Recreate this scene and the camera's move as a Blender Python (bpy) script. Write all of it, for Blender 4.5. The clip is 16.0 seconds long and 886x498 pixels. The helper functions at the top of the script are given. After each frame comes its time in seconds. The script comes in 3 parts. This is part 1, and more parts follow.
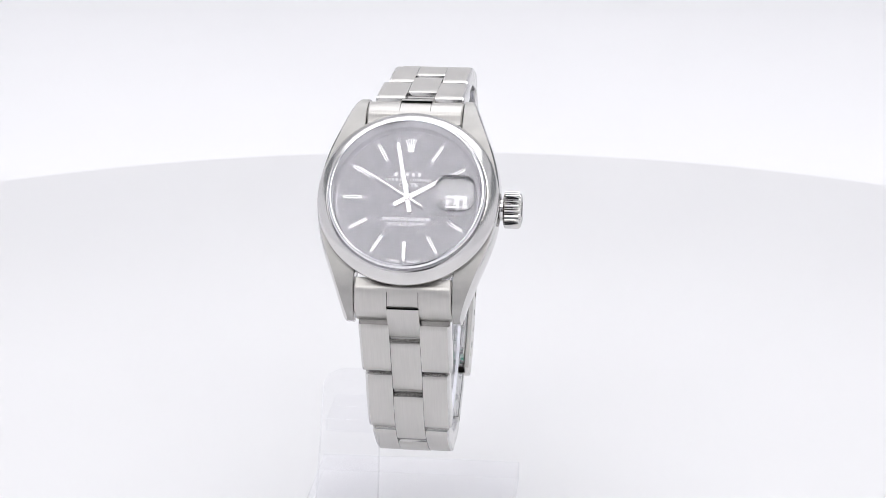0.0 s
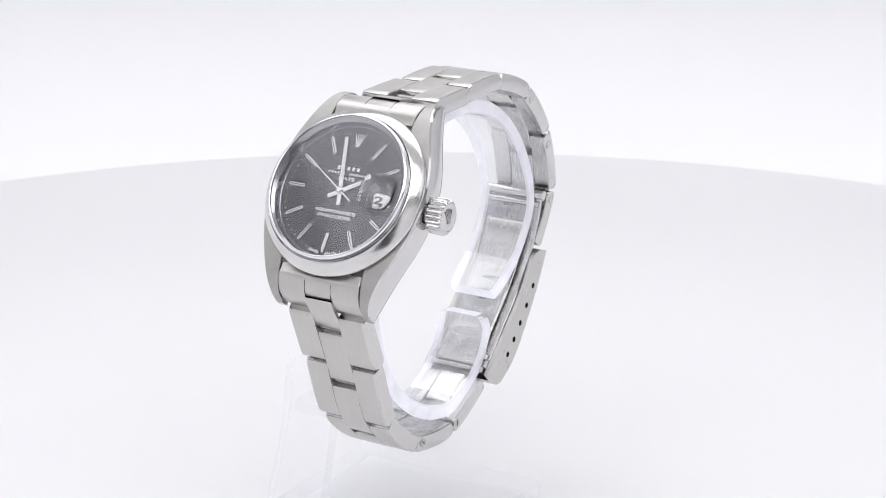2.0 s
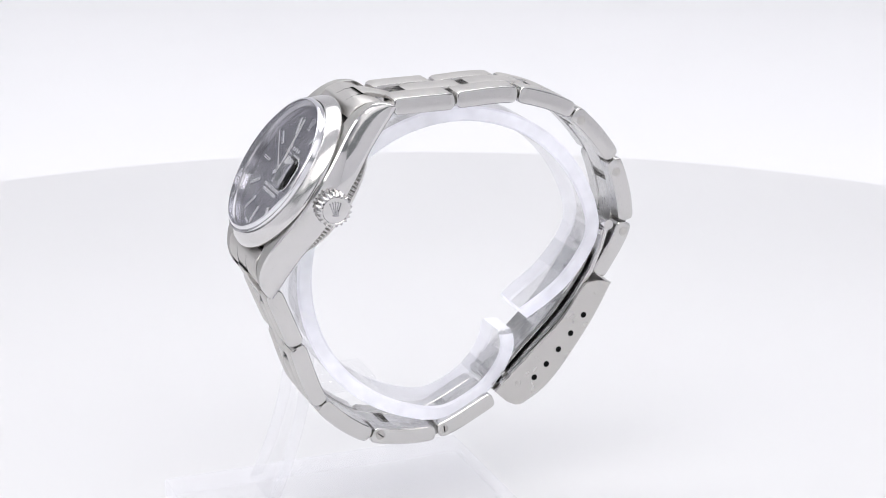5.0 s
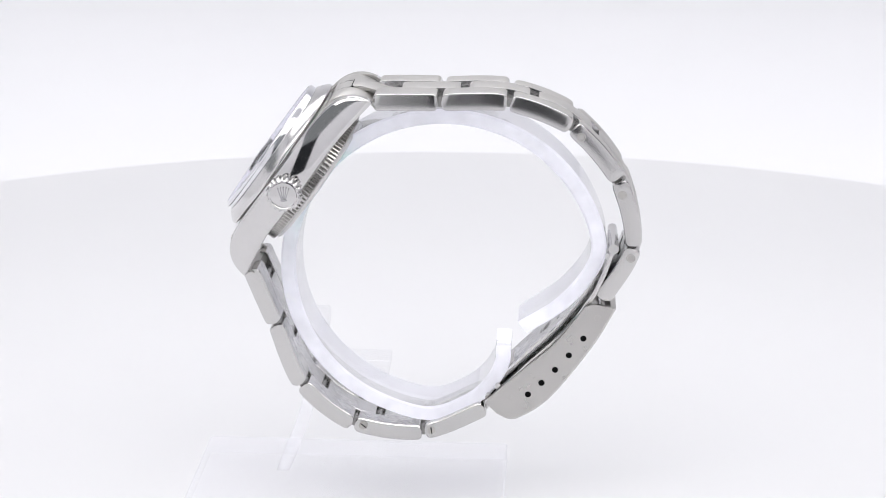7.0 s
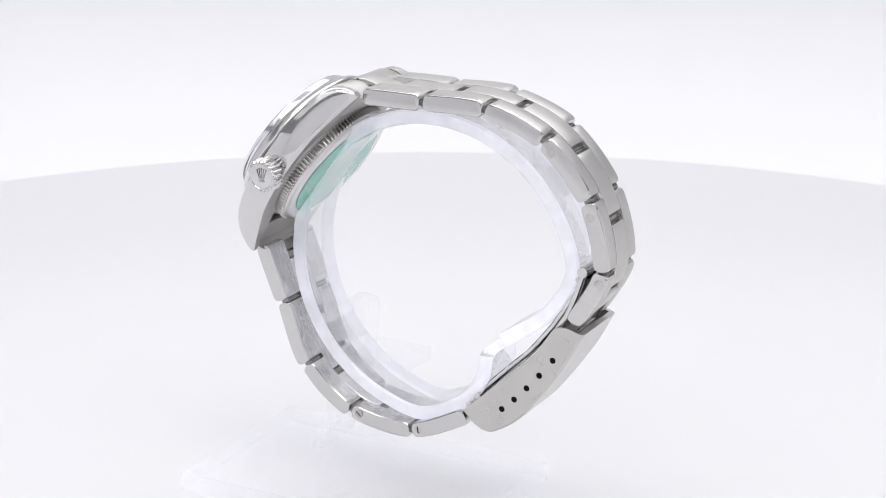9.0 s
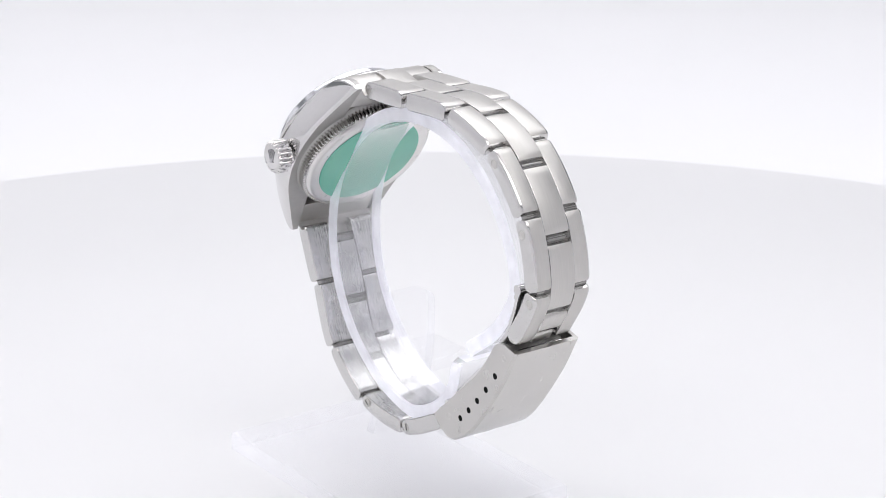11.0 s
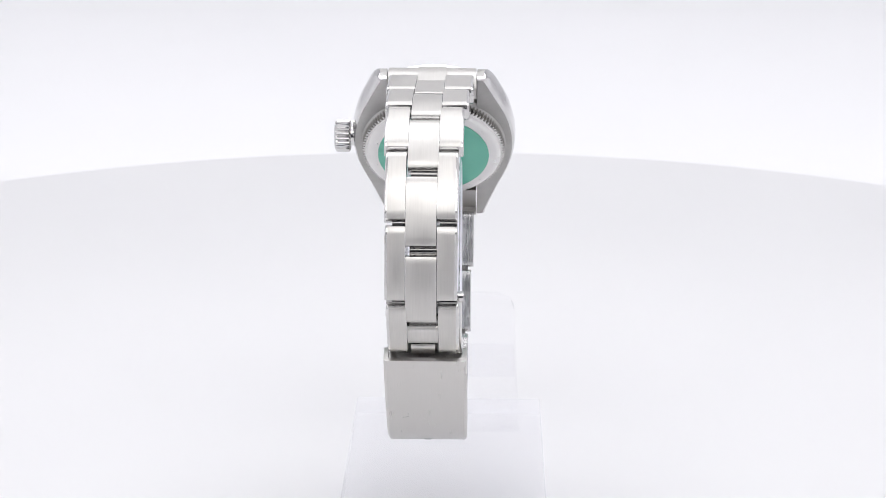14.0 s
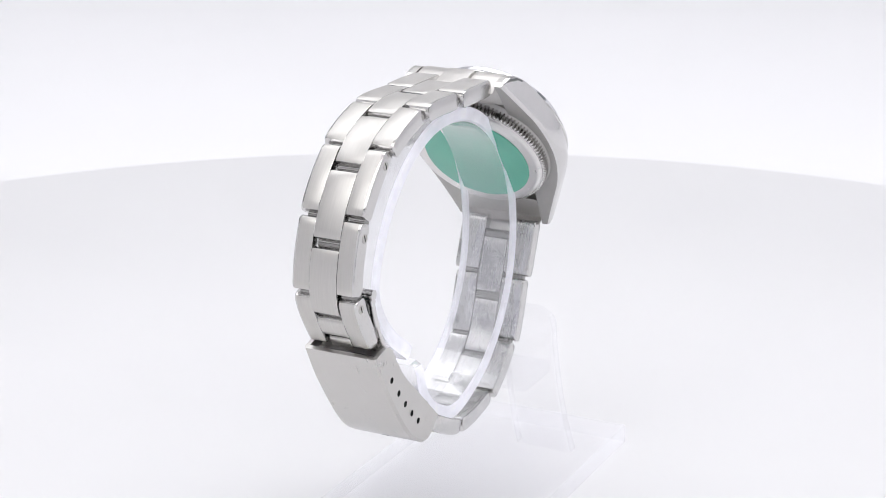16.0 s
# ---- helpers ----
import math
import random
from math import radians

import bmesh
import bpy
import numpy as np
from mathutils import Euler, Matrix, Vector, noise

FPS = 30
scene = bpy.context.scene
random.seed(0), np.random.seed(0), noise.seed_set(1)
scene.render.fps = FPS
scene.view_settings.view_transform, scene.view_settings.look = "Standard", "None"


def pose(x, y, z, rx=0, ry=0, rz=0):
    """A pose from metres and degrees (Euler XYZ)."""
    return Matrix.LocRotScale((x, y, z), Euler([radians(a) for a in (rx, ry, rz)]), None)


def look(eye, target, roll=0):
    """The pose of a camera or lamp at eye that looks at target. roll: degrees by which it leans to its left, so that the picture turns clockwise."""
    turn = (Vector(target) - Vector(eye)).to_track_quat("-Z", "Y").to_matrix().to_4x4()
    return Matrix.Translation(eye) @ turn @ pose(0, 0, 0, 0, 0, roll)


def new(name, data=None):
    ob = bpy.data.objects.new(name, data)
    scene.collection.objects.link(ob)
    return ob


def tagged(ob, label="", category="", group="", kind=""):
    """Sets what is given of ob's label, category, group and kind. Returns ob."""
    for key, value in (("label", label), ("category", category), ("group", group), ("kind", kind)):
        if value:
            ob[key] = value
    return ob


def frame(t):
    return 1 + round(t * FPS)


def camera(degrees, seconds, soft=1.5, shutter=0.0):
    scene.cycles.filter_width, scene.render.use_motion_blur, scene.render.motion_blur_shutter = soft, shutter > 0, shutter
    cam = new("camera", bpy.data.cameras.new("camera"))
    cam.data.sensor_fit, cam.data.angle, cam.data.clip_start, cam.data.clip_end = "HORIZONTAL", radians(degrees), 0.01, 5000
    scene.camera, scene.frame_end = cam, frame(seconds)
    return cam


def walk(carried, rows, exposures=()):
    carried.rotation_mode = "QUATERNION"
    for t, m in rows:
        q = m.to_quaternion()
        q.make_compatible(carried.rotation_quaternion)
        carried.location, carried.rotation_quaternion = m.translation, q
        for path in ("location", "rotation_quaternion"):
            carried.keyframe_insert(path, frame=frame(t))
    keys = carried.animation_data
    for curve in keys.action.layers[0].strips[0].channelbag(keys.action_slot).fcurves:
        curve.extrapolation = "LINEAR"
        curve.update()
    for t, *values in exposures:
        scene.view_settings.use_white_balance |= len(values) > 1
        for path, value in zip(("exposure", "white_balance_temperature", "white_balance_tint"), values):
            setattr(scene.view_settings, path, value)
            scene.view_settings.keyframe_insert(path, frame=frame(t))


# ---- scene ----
cam = camera(25.27, 16.0, soft=0.4)
EYE = pose(0, -0.275, 0.130, 90 - 17.886, 0, -0.455) @ pose(0, 0, 0, 0, 0, 0.1)
walk(cam, [(0, EYE), (16, EYE)])
cam.data.dof.use_dof, cam.data.dof.focus_distance, cam.data.dof.aperture_fstop = True, 0.268, 95.0

# ---------------------------------------------------------------- light
world = bpy.data.worlds.new("world")
scene.world = world
world.use_nodes = True
world.node_tree.nodes["Background"].inputs[0].default_value = (0.9, 0.94, 1.0, 1)
world.node_tree.nodes["Background"].inputs[1].default_value = 0.285


def area(name, m, sx, sy, watts, colour):
    la = bpy.data.lights.new(name, "AREA")
    la.shape, la.size, la.size_y, la.energy, la.color = "RECTANGLE", sx, sy, watts, colour
    ob = new(name, la)
    ob.matrix_basis = m
    return ob


# LED strips under the tent roof; the side pair imitates the roof's glow
area("led_panel_front", look((0, -0.42, 0.74), (0, -0.10, 0.06)), 1.1, 0.42, 3.62, (0.995, 0.98, 0.97))
# added pair, no real lamps: gives the turning dial a soft roof reflection
for sx in (-1, 1):
    area("roof_glow_side", look((0.80 * sx, -0.36, 0.74), (0.1 * sx, -0.05, 0.05)), 0.5, 0.46, 0.6, (0.995, 0.98, 0.97))
area("led_panel_rear", look((0, 0.36, 0.74), (0, 0.15, 0.0)), 1.35, 0.5, 4.4, (0.98, 0.985, 0.998))
scene.view_settings.exposure = 0.0

# ---------------------------------------------------------------- materials
MM = 0.001


def node_material(name):
    m = bpy.data.materials.new(name)
    m.use_nodes = True
    nt = m.node_tree
    return m, nt, nt.nodes["Principled BSDF"]


def noise_node(nt, scale, detail=3.0, stretch=None, rough=0.55):
    n = nt.nodes.new("ShaderNodeTexNoise")
    n.inputs["Scale"].default_value, n.inputs["Detail"].default_value = scale, detail
    n.inputs["Roughness"].default_value = rough
    tc = nt.nodes.new("ShaderNodeTexCoord")
    mp = nt.nodes.new("ShaderNodeMapping")
    mp.inputs["Scale"].default_value = stretch or (1, 1, 1)
    nt.links.new(tc.outputs["Object"], mp.inputs["Vector"])
    nt.links.new(mp.outputs["Vector"], n.inputs["Vector"])
    return n


def ramp(nt, src, a, b, lo=0.0, hi=1.0):
    r = nt.nodes.new("ShaderNodeMapRange")
    r.inputs["From Min"].default_value, r.inputs["From Max"].default_value = lo, hi
    r.inputs["To Min"].default_value, r.inputs["To Max"].default_value = a, b
    nt.links.new(src, r.inputs["Value"])
    return r.outputs["Result"]


def mix_colour(nt, fac, a, b):
    m = nt.nodes.new("ShaderNodeMix")
    m.data_type = "RGBA"
    nt.links.new(fac, m.inputs["Factor"])
    m.inputs["A"].default_value, m.inputs["B"].default_value = (*a, 1), (*b, 1)
    return m.outputs["Result"]


def bump(nt, bsdf, src, strength, dist):
    b = nt.nodes.new("ShaderNodeBump")
    b.inputs["Strength"].default_value, b.inputs["Distance"].default_value = strength, dist
    nt.links.new(src, b.inputs["Height"])
    nt.links.new(b.outputs["Normal"], bsdf.inputs["Normal"])


def steel(name, colour, r_lo, r_hi, brushed=0.0, stretch=(9.0, 0.35, 0.35), depth=0.93):
    m, nt, p = node_material(name)
    p.inputs["Metallic"].default_value = 1.0
    grain = noise_node(nt, 900.0, 4.0, stretch)
    smear = noise_node(nt, 260.0, 3.0)
    dark = tuple(c * depth for c in colour)
    nt.links.new(mix_colour(nt, grain.outputs["Fac"], dark, colour), p.inputs["Base Color"])
    add = nt.nodes.new("ShaderNodeMath")
    add.operation = "MULTIPLY"
    nt.links.new(grain.outputs["Fac"], add.inputs[0])
    nt.links.new(ramp(nt, smear.outputs["Fac"], 0.6, 1.4, 0.3, 0.7), add.inputs[1])
    nt.links.new(ramp(nt, add.outputs["Value"], r_lo, r_hi, 0.25, 0.75), p.inputs["Roughness"])
    if brushed:
        bump(nt, p, grain.outputs["Fac"], brushed, 0.00003)
    return m


BRUSHED = steel("brushed_steel", (0.65, 0.634, 0.612), 0.38, 0.52, 0.12, (6.0, 0.3, 0.3), 0.80)
CASE_TOP = steel("satin_case_steel", (0.55, 0.54, 0.525), 0.46, 0.66, 0.16, (1.5, 1.5, 0.5), 0.72)
POLISHED = steel("polished_steel", (0.69, 0.68, 0.675), 0.05, 0.13, 0.0, (1, 1, 1))
FLANK = steel("soft_link_flank_steel", (0.66, 0.65, 0.64), 0.17, 0.205, 0.0, (1, 1, 1))
BEZEL = steel("soft_polished_steel", (0.74, 0.73, 0.72), 0.15, 0.21, 0.0, (1, 1, 1))
SATIN = steel("satin_steel", (0.62, 0.605, 0.585), 0.27, 0.36, 0.0, (9.0, 0.35, 0.35))
POINTER = steel("satin_pointer_steel", (0.86, 0.855, 0.85), 0.3, 0.42, 0.0, (1, 1, 1))
# toned dark to paint in shade between links; also for scratch and engravings
GAP_SHADE_AND_MARKS = steel("gap_shade_and_mark_steel", (0.29, 0.285, 0.277), 0.14, 0.26, 0.0)
INNER = steel("plain_inner_steel", (0.62, 0.615, 0.615), 0.2, 0.34, 0.04)


BACK = steel("satin_back_steel", (0.72, 0.71, 0.70), 0.26, 0.36, 0.0, (1, 1, 1))
FLUTED = steel("fluted_back_steel", (0.62, 0.61, 0.595), 0.16, 0.26, 0.0, (1, 1, 1))
REHAUT = steel("grey_inner_ring_steel", (0.46, 0.455, 0.47), 0.12, 0.2, 0.0, (1, 1, 1))


def plain(name, colour, rough, metal=0.0, spread=0.08, scale=800.0, coat=0.0, even=0.15):
    m, nt, p = node_material(name)
    n = noise_node(nt, scale, 3.0)
    nt.links.new(mix_colour(nt, n.outputs["Fac"], tuple(c * (1 - spread) for c in colour),
                            tuple(min(1, c * (1 + spread)) for c in colour)), p.inputs["Base Color"])
    nt.links.new(ramp(nt, n.outputs["Fac"], rough * (1 - even), rough * (1 + even)), p.inputs["Roughness"])
    p.inputs["Metallic"].default_value = metal
    p.inputs["Coat Weight"].default_value = coat
    return m


def glass(name, colour, ior, rough=0.0):
    m, nt, p = node_material(name)
    p.inputs["Base Color"].default_value = (*colour, 1)
    p.inputs["Transmission Weight"].default_value = 1.0
    p.inputs["IOR"].default_value = ior
    n = noise_node(nt, 90.0, 2.0)
    nt.links.new(ramp(nt, n.outputs["Fac"], rough, rough + 0.02), p.inputs["Roughness"])
    return m


DIAL = plain("black_dial_lacquer", (0.012, 0.012, 0.014), 0.24, 0.0, 0.02, 60.0, 0.0, 0.0)
# near-black fill painting the shade inside holes, slots and slits; also the dark seams
DARK = plain("recess_shade", (0.006, 0.006, 0.006), 0.7)
DARK.node_tree.nodes["Principled BSDF"].inputs["Specular IOR Level"].default_value = 0.08
PRINT = plain("white_print", (0.78, 0.78, 0.78), 0.5)
LUME = plain("pale_lume", (0.74, 0.75, 0.70), 0.55)
INK = plain("black_ink", (0.02, 0.02, 0.02), 0.5)
CRYSTAL = glass("sapphire_crystal", (1, 1, 1), 1.5)
CRYSTAL.node_tree.nodes["Map Range"].inputs["To Max"].default_value = 0.0


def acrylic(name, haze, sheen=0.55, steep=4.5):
    """Clear plastic: mostly see-through, milky with painted-in edge glow, with a glossy skin."""
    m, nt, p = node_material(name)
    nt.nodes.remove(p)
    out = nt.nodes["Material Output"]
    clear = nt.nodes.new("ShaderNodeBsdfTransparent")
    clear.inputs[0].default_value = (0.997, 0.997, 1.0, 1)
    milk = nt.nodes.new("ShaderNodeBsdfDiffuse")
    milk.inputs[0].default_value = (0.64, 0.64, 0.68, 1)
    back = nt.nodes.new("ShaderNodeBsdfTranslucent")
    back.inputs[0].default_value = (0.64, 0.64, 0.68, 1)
    # the sum returns more than it receives, painting in light piped through acrylic
    painted_glow = nt.nodes.new("ShaderNodeAddShader")
    nt.links.new(milk.outputs[0], painted_glow.inputs[0])
    nt.links.new(back.outputs[0], painted_glow.inputs[1])
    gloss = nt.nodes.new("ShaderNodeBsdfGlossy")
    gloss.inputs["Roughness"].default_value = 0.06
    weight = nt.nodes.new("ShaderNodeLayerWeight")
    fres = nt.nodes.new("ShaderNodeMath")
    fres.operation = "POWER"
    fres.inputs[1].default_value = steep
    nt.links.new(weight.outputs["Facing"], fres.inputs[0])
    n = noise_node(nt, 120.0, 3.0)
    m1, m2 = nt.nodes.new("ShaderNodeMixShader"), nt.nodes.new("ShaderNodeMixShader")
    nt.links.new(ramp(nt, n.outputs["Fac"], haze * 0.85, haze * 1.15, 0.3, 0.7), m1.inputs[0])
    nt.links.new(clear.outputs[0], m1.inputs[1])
    nt.links.new(painted_glow.outputs[0], m1.inputs[2])
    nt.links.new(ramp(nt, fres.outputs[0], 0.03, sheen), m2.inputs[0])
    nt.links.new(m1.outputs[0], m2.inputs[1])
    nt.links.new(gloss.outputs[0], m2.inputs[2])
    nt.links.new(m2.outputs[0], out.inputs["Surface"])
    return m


def flat_crystal():
    """A plain flat pane: clear, with a mirror skin that grows towards grazing view."""
    m, nt, p = node_material("flat_sapphire")
    nt.nodes.remove(p)
    clear = nt.nodes.new("ShaderNodeBsdfTransparent")
    clear.inputs[0].default_value = (0.985, 0.985, 0.985, 1)
    gloss = nt.nodes.new("ShaderNodeBsdfGlossy")
    gloss.inputs["Roughness"].default_value = 0.06
    gloss.inputs["Color"].default_value = (0.92, 0.91, 1.0, 1)
    weight = nt.nodes.new("ShaderNodeLayerWeight")
    power = nt.nodes.new("ShaderNodeMath")
    power.operation = "POWER"
    power.inputs[1].default_value = 4.5
    nt.links.new(weight.outputs["Facing"], power.inputs[0])
    mix = nt.nodes.new("ShaderNodeMixShader")
    nt.links.new(ramp(nt, power.outputs[0], 0.082, 0.9), mix.inputs[0])
    nt.links.new(clear.outputs[0], mix.inputs[1])
    nt.links.new(gloss.outputs[0], mix.inputs[2])
    nt.links.new(mix.outputs[0], nt.nodes["Material Output"].inputs["Surface"])
    return m


FLAT_CRYSTAL = flat_crystal()
EDGE_GLASS = steel("bright_crystal_edge", (0.86, 0.86, 0.88), 0.08, 0.2, 0.0, (1, 1, 1))
ACRYLIC = acrylic("clear_acrylic", 0.02, 0.3)
ACRYLIC_BAND = acrylic("clear_acrylic_band", 0.08, 0.95, 1.9)
ACRYLIC_EDGE = acrylic("clear_acrylic_edge", 0.16, 0.2)
# white share set high so the rim looks lit from inside
ACRYLIC_GLOW_RIM = acrylic("glow_painted_acrylic_rim", 0.72, 0.15)
STICKER = plain("green_film", (0.12, 0.46, 0.34), 0.22, 0.0, 0.12, 150.0, 0.5)
WHITE = plain("white_gloss_board", (0.772, 0.77, 0.785), 0.35, 0.0, 0.012, 30.0)
ROOM = plain("dark_room_paint", (0.018, 0.019, 0.024), 0.8)
TENT = plain("white_tent_fabric", (0.86, 0.857, 0.878), 0.9, 0.0, 0.012, 12.0)


# ---------------------------------------------------------------- mesh helpers
def part(name, bm, material, parent, label="", m=None, smooth=True, angle=35):
    """Links a bmesh built in millimetres as one mesh object under parent."""
    bmesh.ops.scale(bm, vec=(MM, MM, MM), verts=bm.verts)
    bmesh.ops.recalc_face_normals(bm, faces=bm.faces)
    me = bpy.data.meshes.new(name)
    if smooth:
        for f in bm.faces:
            f.smooth = True
        for e in bm.edges:
            e.smooth = len(e.link_faces) == 2 and e.calc_face_angle(0) < radians(angle)
    bm.to_mesh(me)
    bm.free()
    for mat in material if isinstance(material, (list, tuple)) else (material,):
        me.materials.append(mat)
    ob = new(name, me)
    ob.parent = parent
    if m is not None:
        ob.matrix_basis = m
    if label:
        tagged(ob, label)
    return ob


def loft(rings, closed=True, caps=True):
    """A bmesh through rings of equally many points."""
    bm = bmesh.new()
    vs = [[bm.verts.new(p) for p in r] for r in rings]
    n = len(rings[0])
    for a, b in zip(vs, vs[1:]):
        for i in range(n if closed else n - 1):
            j = (i + 1) % n
            bm.faces.new((a[i], a[j], b[j], b[i]))
    if caps:
        bm.faces.new(list(reversed(vs[0])))
        bm.faces.new(vs[-1])
    return bm


def lathe(profile, n=96, wave=None, caps=True):
    """Profile of (radius, z) turned round z; wave(k, angle) adds to the radius of ring k."""
    rings = []
    for k, (r, z) in enumerate(profile):
        ring = []
        for i in range(n):
            a = 2 * math.pi * i / n
            rr = r + (wave(k, a) if wave else 0)
            ring.append((rr * math.cos(a), rr * math.sin(a), z))
        rings.append(ring)
    return loft(rings, True, caps)


def rounded(w, h, r, n=4):
    """Outline of a rounded rectangle, centred."""
    pts = []
    for cx, cy, a0 in ((w / 2 - r, h / 2 - r, 0), (-w / 2 + r, h / 2 - r, 90), (-w / 2 + r, -h / 2 + r, 180), (w / 2 - r, -h / 2 + r, 270)):
        for k in range(n + 1):
            a = radians(a0 + 90 * k / n)
            pts.append((cx + r * math.cos(a), cy + r * math.sin(a)))
    return pts


def slab(outline, z0, z1, edge=0.0):
    """A flat plate over an outline, with a chamfered upper edge."""
    cx = sum(p[0] for p in outline) / len(outline)
    cy = sum(p[1] for p in outline) / len(outline)
    rings = [[(x, y, z0) for x, y in outline]]
    if edge:
        rings.append([(x, y, z1 - edge) for x, y in outline])
        out = []
        for x, y in outline:
            d = math.hypot(x - cx, y - cy) or 1
            out.append((x - (x - cx) / d * edge, y - (y - cy) / d * edge, z1))
        rings.append(out)
    else:
        rings.append([(x, y, z1) for x, y in outline])
    return loft(rings)


def lettering(name, text, size, x, y, z, parent, material, m, rot=0.0, width=None):
    """Printed words from the built-in font, as a thin mesh."""
    cu = bpy.data.curves.new(name, "FONT")
    cu.body, cu.size, cu.align_x, cu.align_y, cu.extrude = text, size, "CENTER", "CENTER", 0.012
    cu.offset = 0.026 * size
    tmp = bpy.data.objects.new(name, cu)
    scene.collection.objects.link(tmp)
    me = bpy.data.meshes.new_from_object(tmp.evaluated_get(bpy.context.evaluated_depsgraph_get()))
    bpy.data.objects.remove(tmp)
    bm = bmesh.new()
    bm.from_mesh(me)
    bpy.data.meshes.remove(me)
    if width:
        xs = [v.co.x for v in bm.verts]
        k = width / (max(xs) - min(xs))
        bmesh.ops.scale(bm, vec=(k, 1, 1), verts=bm.verts)
    bmesh.ops.rotate(bm, cent=(0, 0, 0), matrix=Matrix.Rotation(radians(rot), 3, "Z"), verts=bm.verts)
    bmesh.ops.translate(bm, vec=(x, y, z), verts=bm.verts)
    return part(name, bm, material, parent, "", m, smooth=False)


def box_bm(x0, x1, y0, y1, z0, z1, bevel=0.0):
    bm = bmesh.new()
    bmesh.ops.create_cube(bm, size=1)
    bmesh.ops.scale(bm, vec=(x1 - x0, y1 - y0, z1 - z0), verts=bm.verts)
    bmesh.ops.translate(bm, vec=((x0 + x1) / 2, (y0 + y1) / 2, (z0 + z1) / 2), verts=bm.verts)
    if bevel:
        bmesh.ops.bevel(bm, geom=list(bm.edges), offset=bevel, segments=2, affect="EDGES", profile=0.5)
    return bm


# ---------------------------------------------------------------- the photo tent and the turntable
def setting():
    def wall(name, x0, x1, y0, y1, z0, z1, mat, label):
        ob = part(name, box_bm(x0, x1, y0, y1, z0, z1), mat, None, label, smooth=False)
        return tagged(ob, category="wall", kind="structure")

    wall("floor", -830, 830, -700, 1000, -60, -40, TENT, "white fabric floor of the open photo tent")
    wall("wall_back", -830, 830, 980, 1000, -40, 880, TENT, "plain white rear wall of the open photo tent")
    wall("wall_left", -850, -830, -700, 1000, -40, 330, TENT, "plain white side wall of the open photo tent")
    wall("wall_right", 830, 850, -700, 1000, -40, 330, TENT, "plain white side wall of the open photo tent")
    wall("wall_front_left", -830, -130, -720, -700, -40, 500, TENT, "white front flap beside the camera opening")
    # unseen white bands added as reflectors for the dial while it turns
    for name, x in (("reflector_left_upper", -850), ("reflector_right_upper", 830)):
        wall(name, x, x + 20, -700, 1000, 590, 880, TENT, "added white reflector band under the tent roof above an open side")
    roof = wall("ceiling", -850, 850, -720, 1000, 880, 900, TENT, "white fabric roof of the photo tent above the lamps")
    tagged(roof, category="ceiling")
    wall("wall_room", -450, 450, -920, -900, -60, 420, ROOM, "dark room wall beyond the camera opening of the tent")
    wall("wall_front_right", 130, 830, -720, -700, -40, 500, TENT, "white front flap beside the camera opening")


def turntable():
    t = new("turntable")
    tagged(t, "round white turntable with a smooth gloss top", "turntable")
    part("platter", lathe([(205, -18), (209, -16), (210, -14), (210, -2.5), (209.2, -0.7), (207.5, 0)], 160), WHITE, t)
    part("base", lathe([(120, -40), (120, -18.2)], 96), WHITE, t)
    return t


# ---------------------------------------------------------------- the display stand
def cuff_line():
    """Middle of the open ring: a straight tongue, a round, and a lip turned up beside the clasp."""
    pts = [(14.0, 30.5), (20.3, 35.1), (24.4, 40.9)]
    for k in range(16):
        a = radians(16 + 16.6 * k)
        pts.append((2.6 + 22.7 * math.cos(a), 39.4 + 22.7 * math.sin(a)))
    return pts + [(6.2, 18.9), (9.4, 21.8), (11.1, 25.0), (11.3, 28.0)]


def edge_faces(bm, axis, limit):
    bm.normal_update()
    for f in bm.faces:
        if abs(f.normal[axis]) > limit:
            f.material_index = 1
    return bm


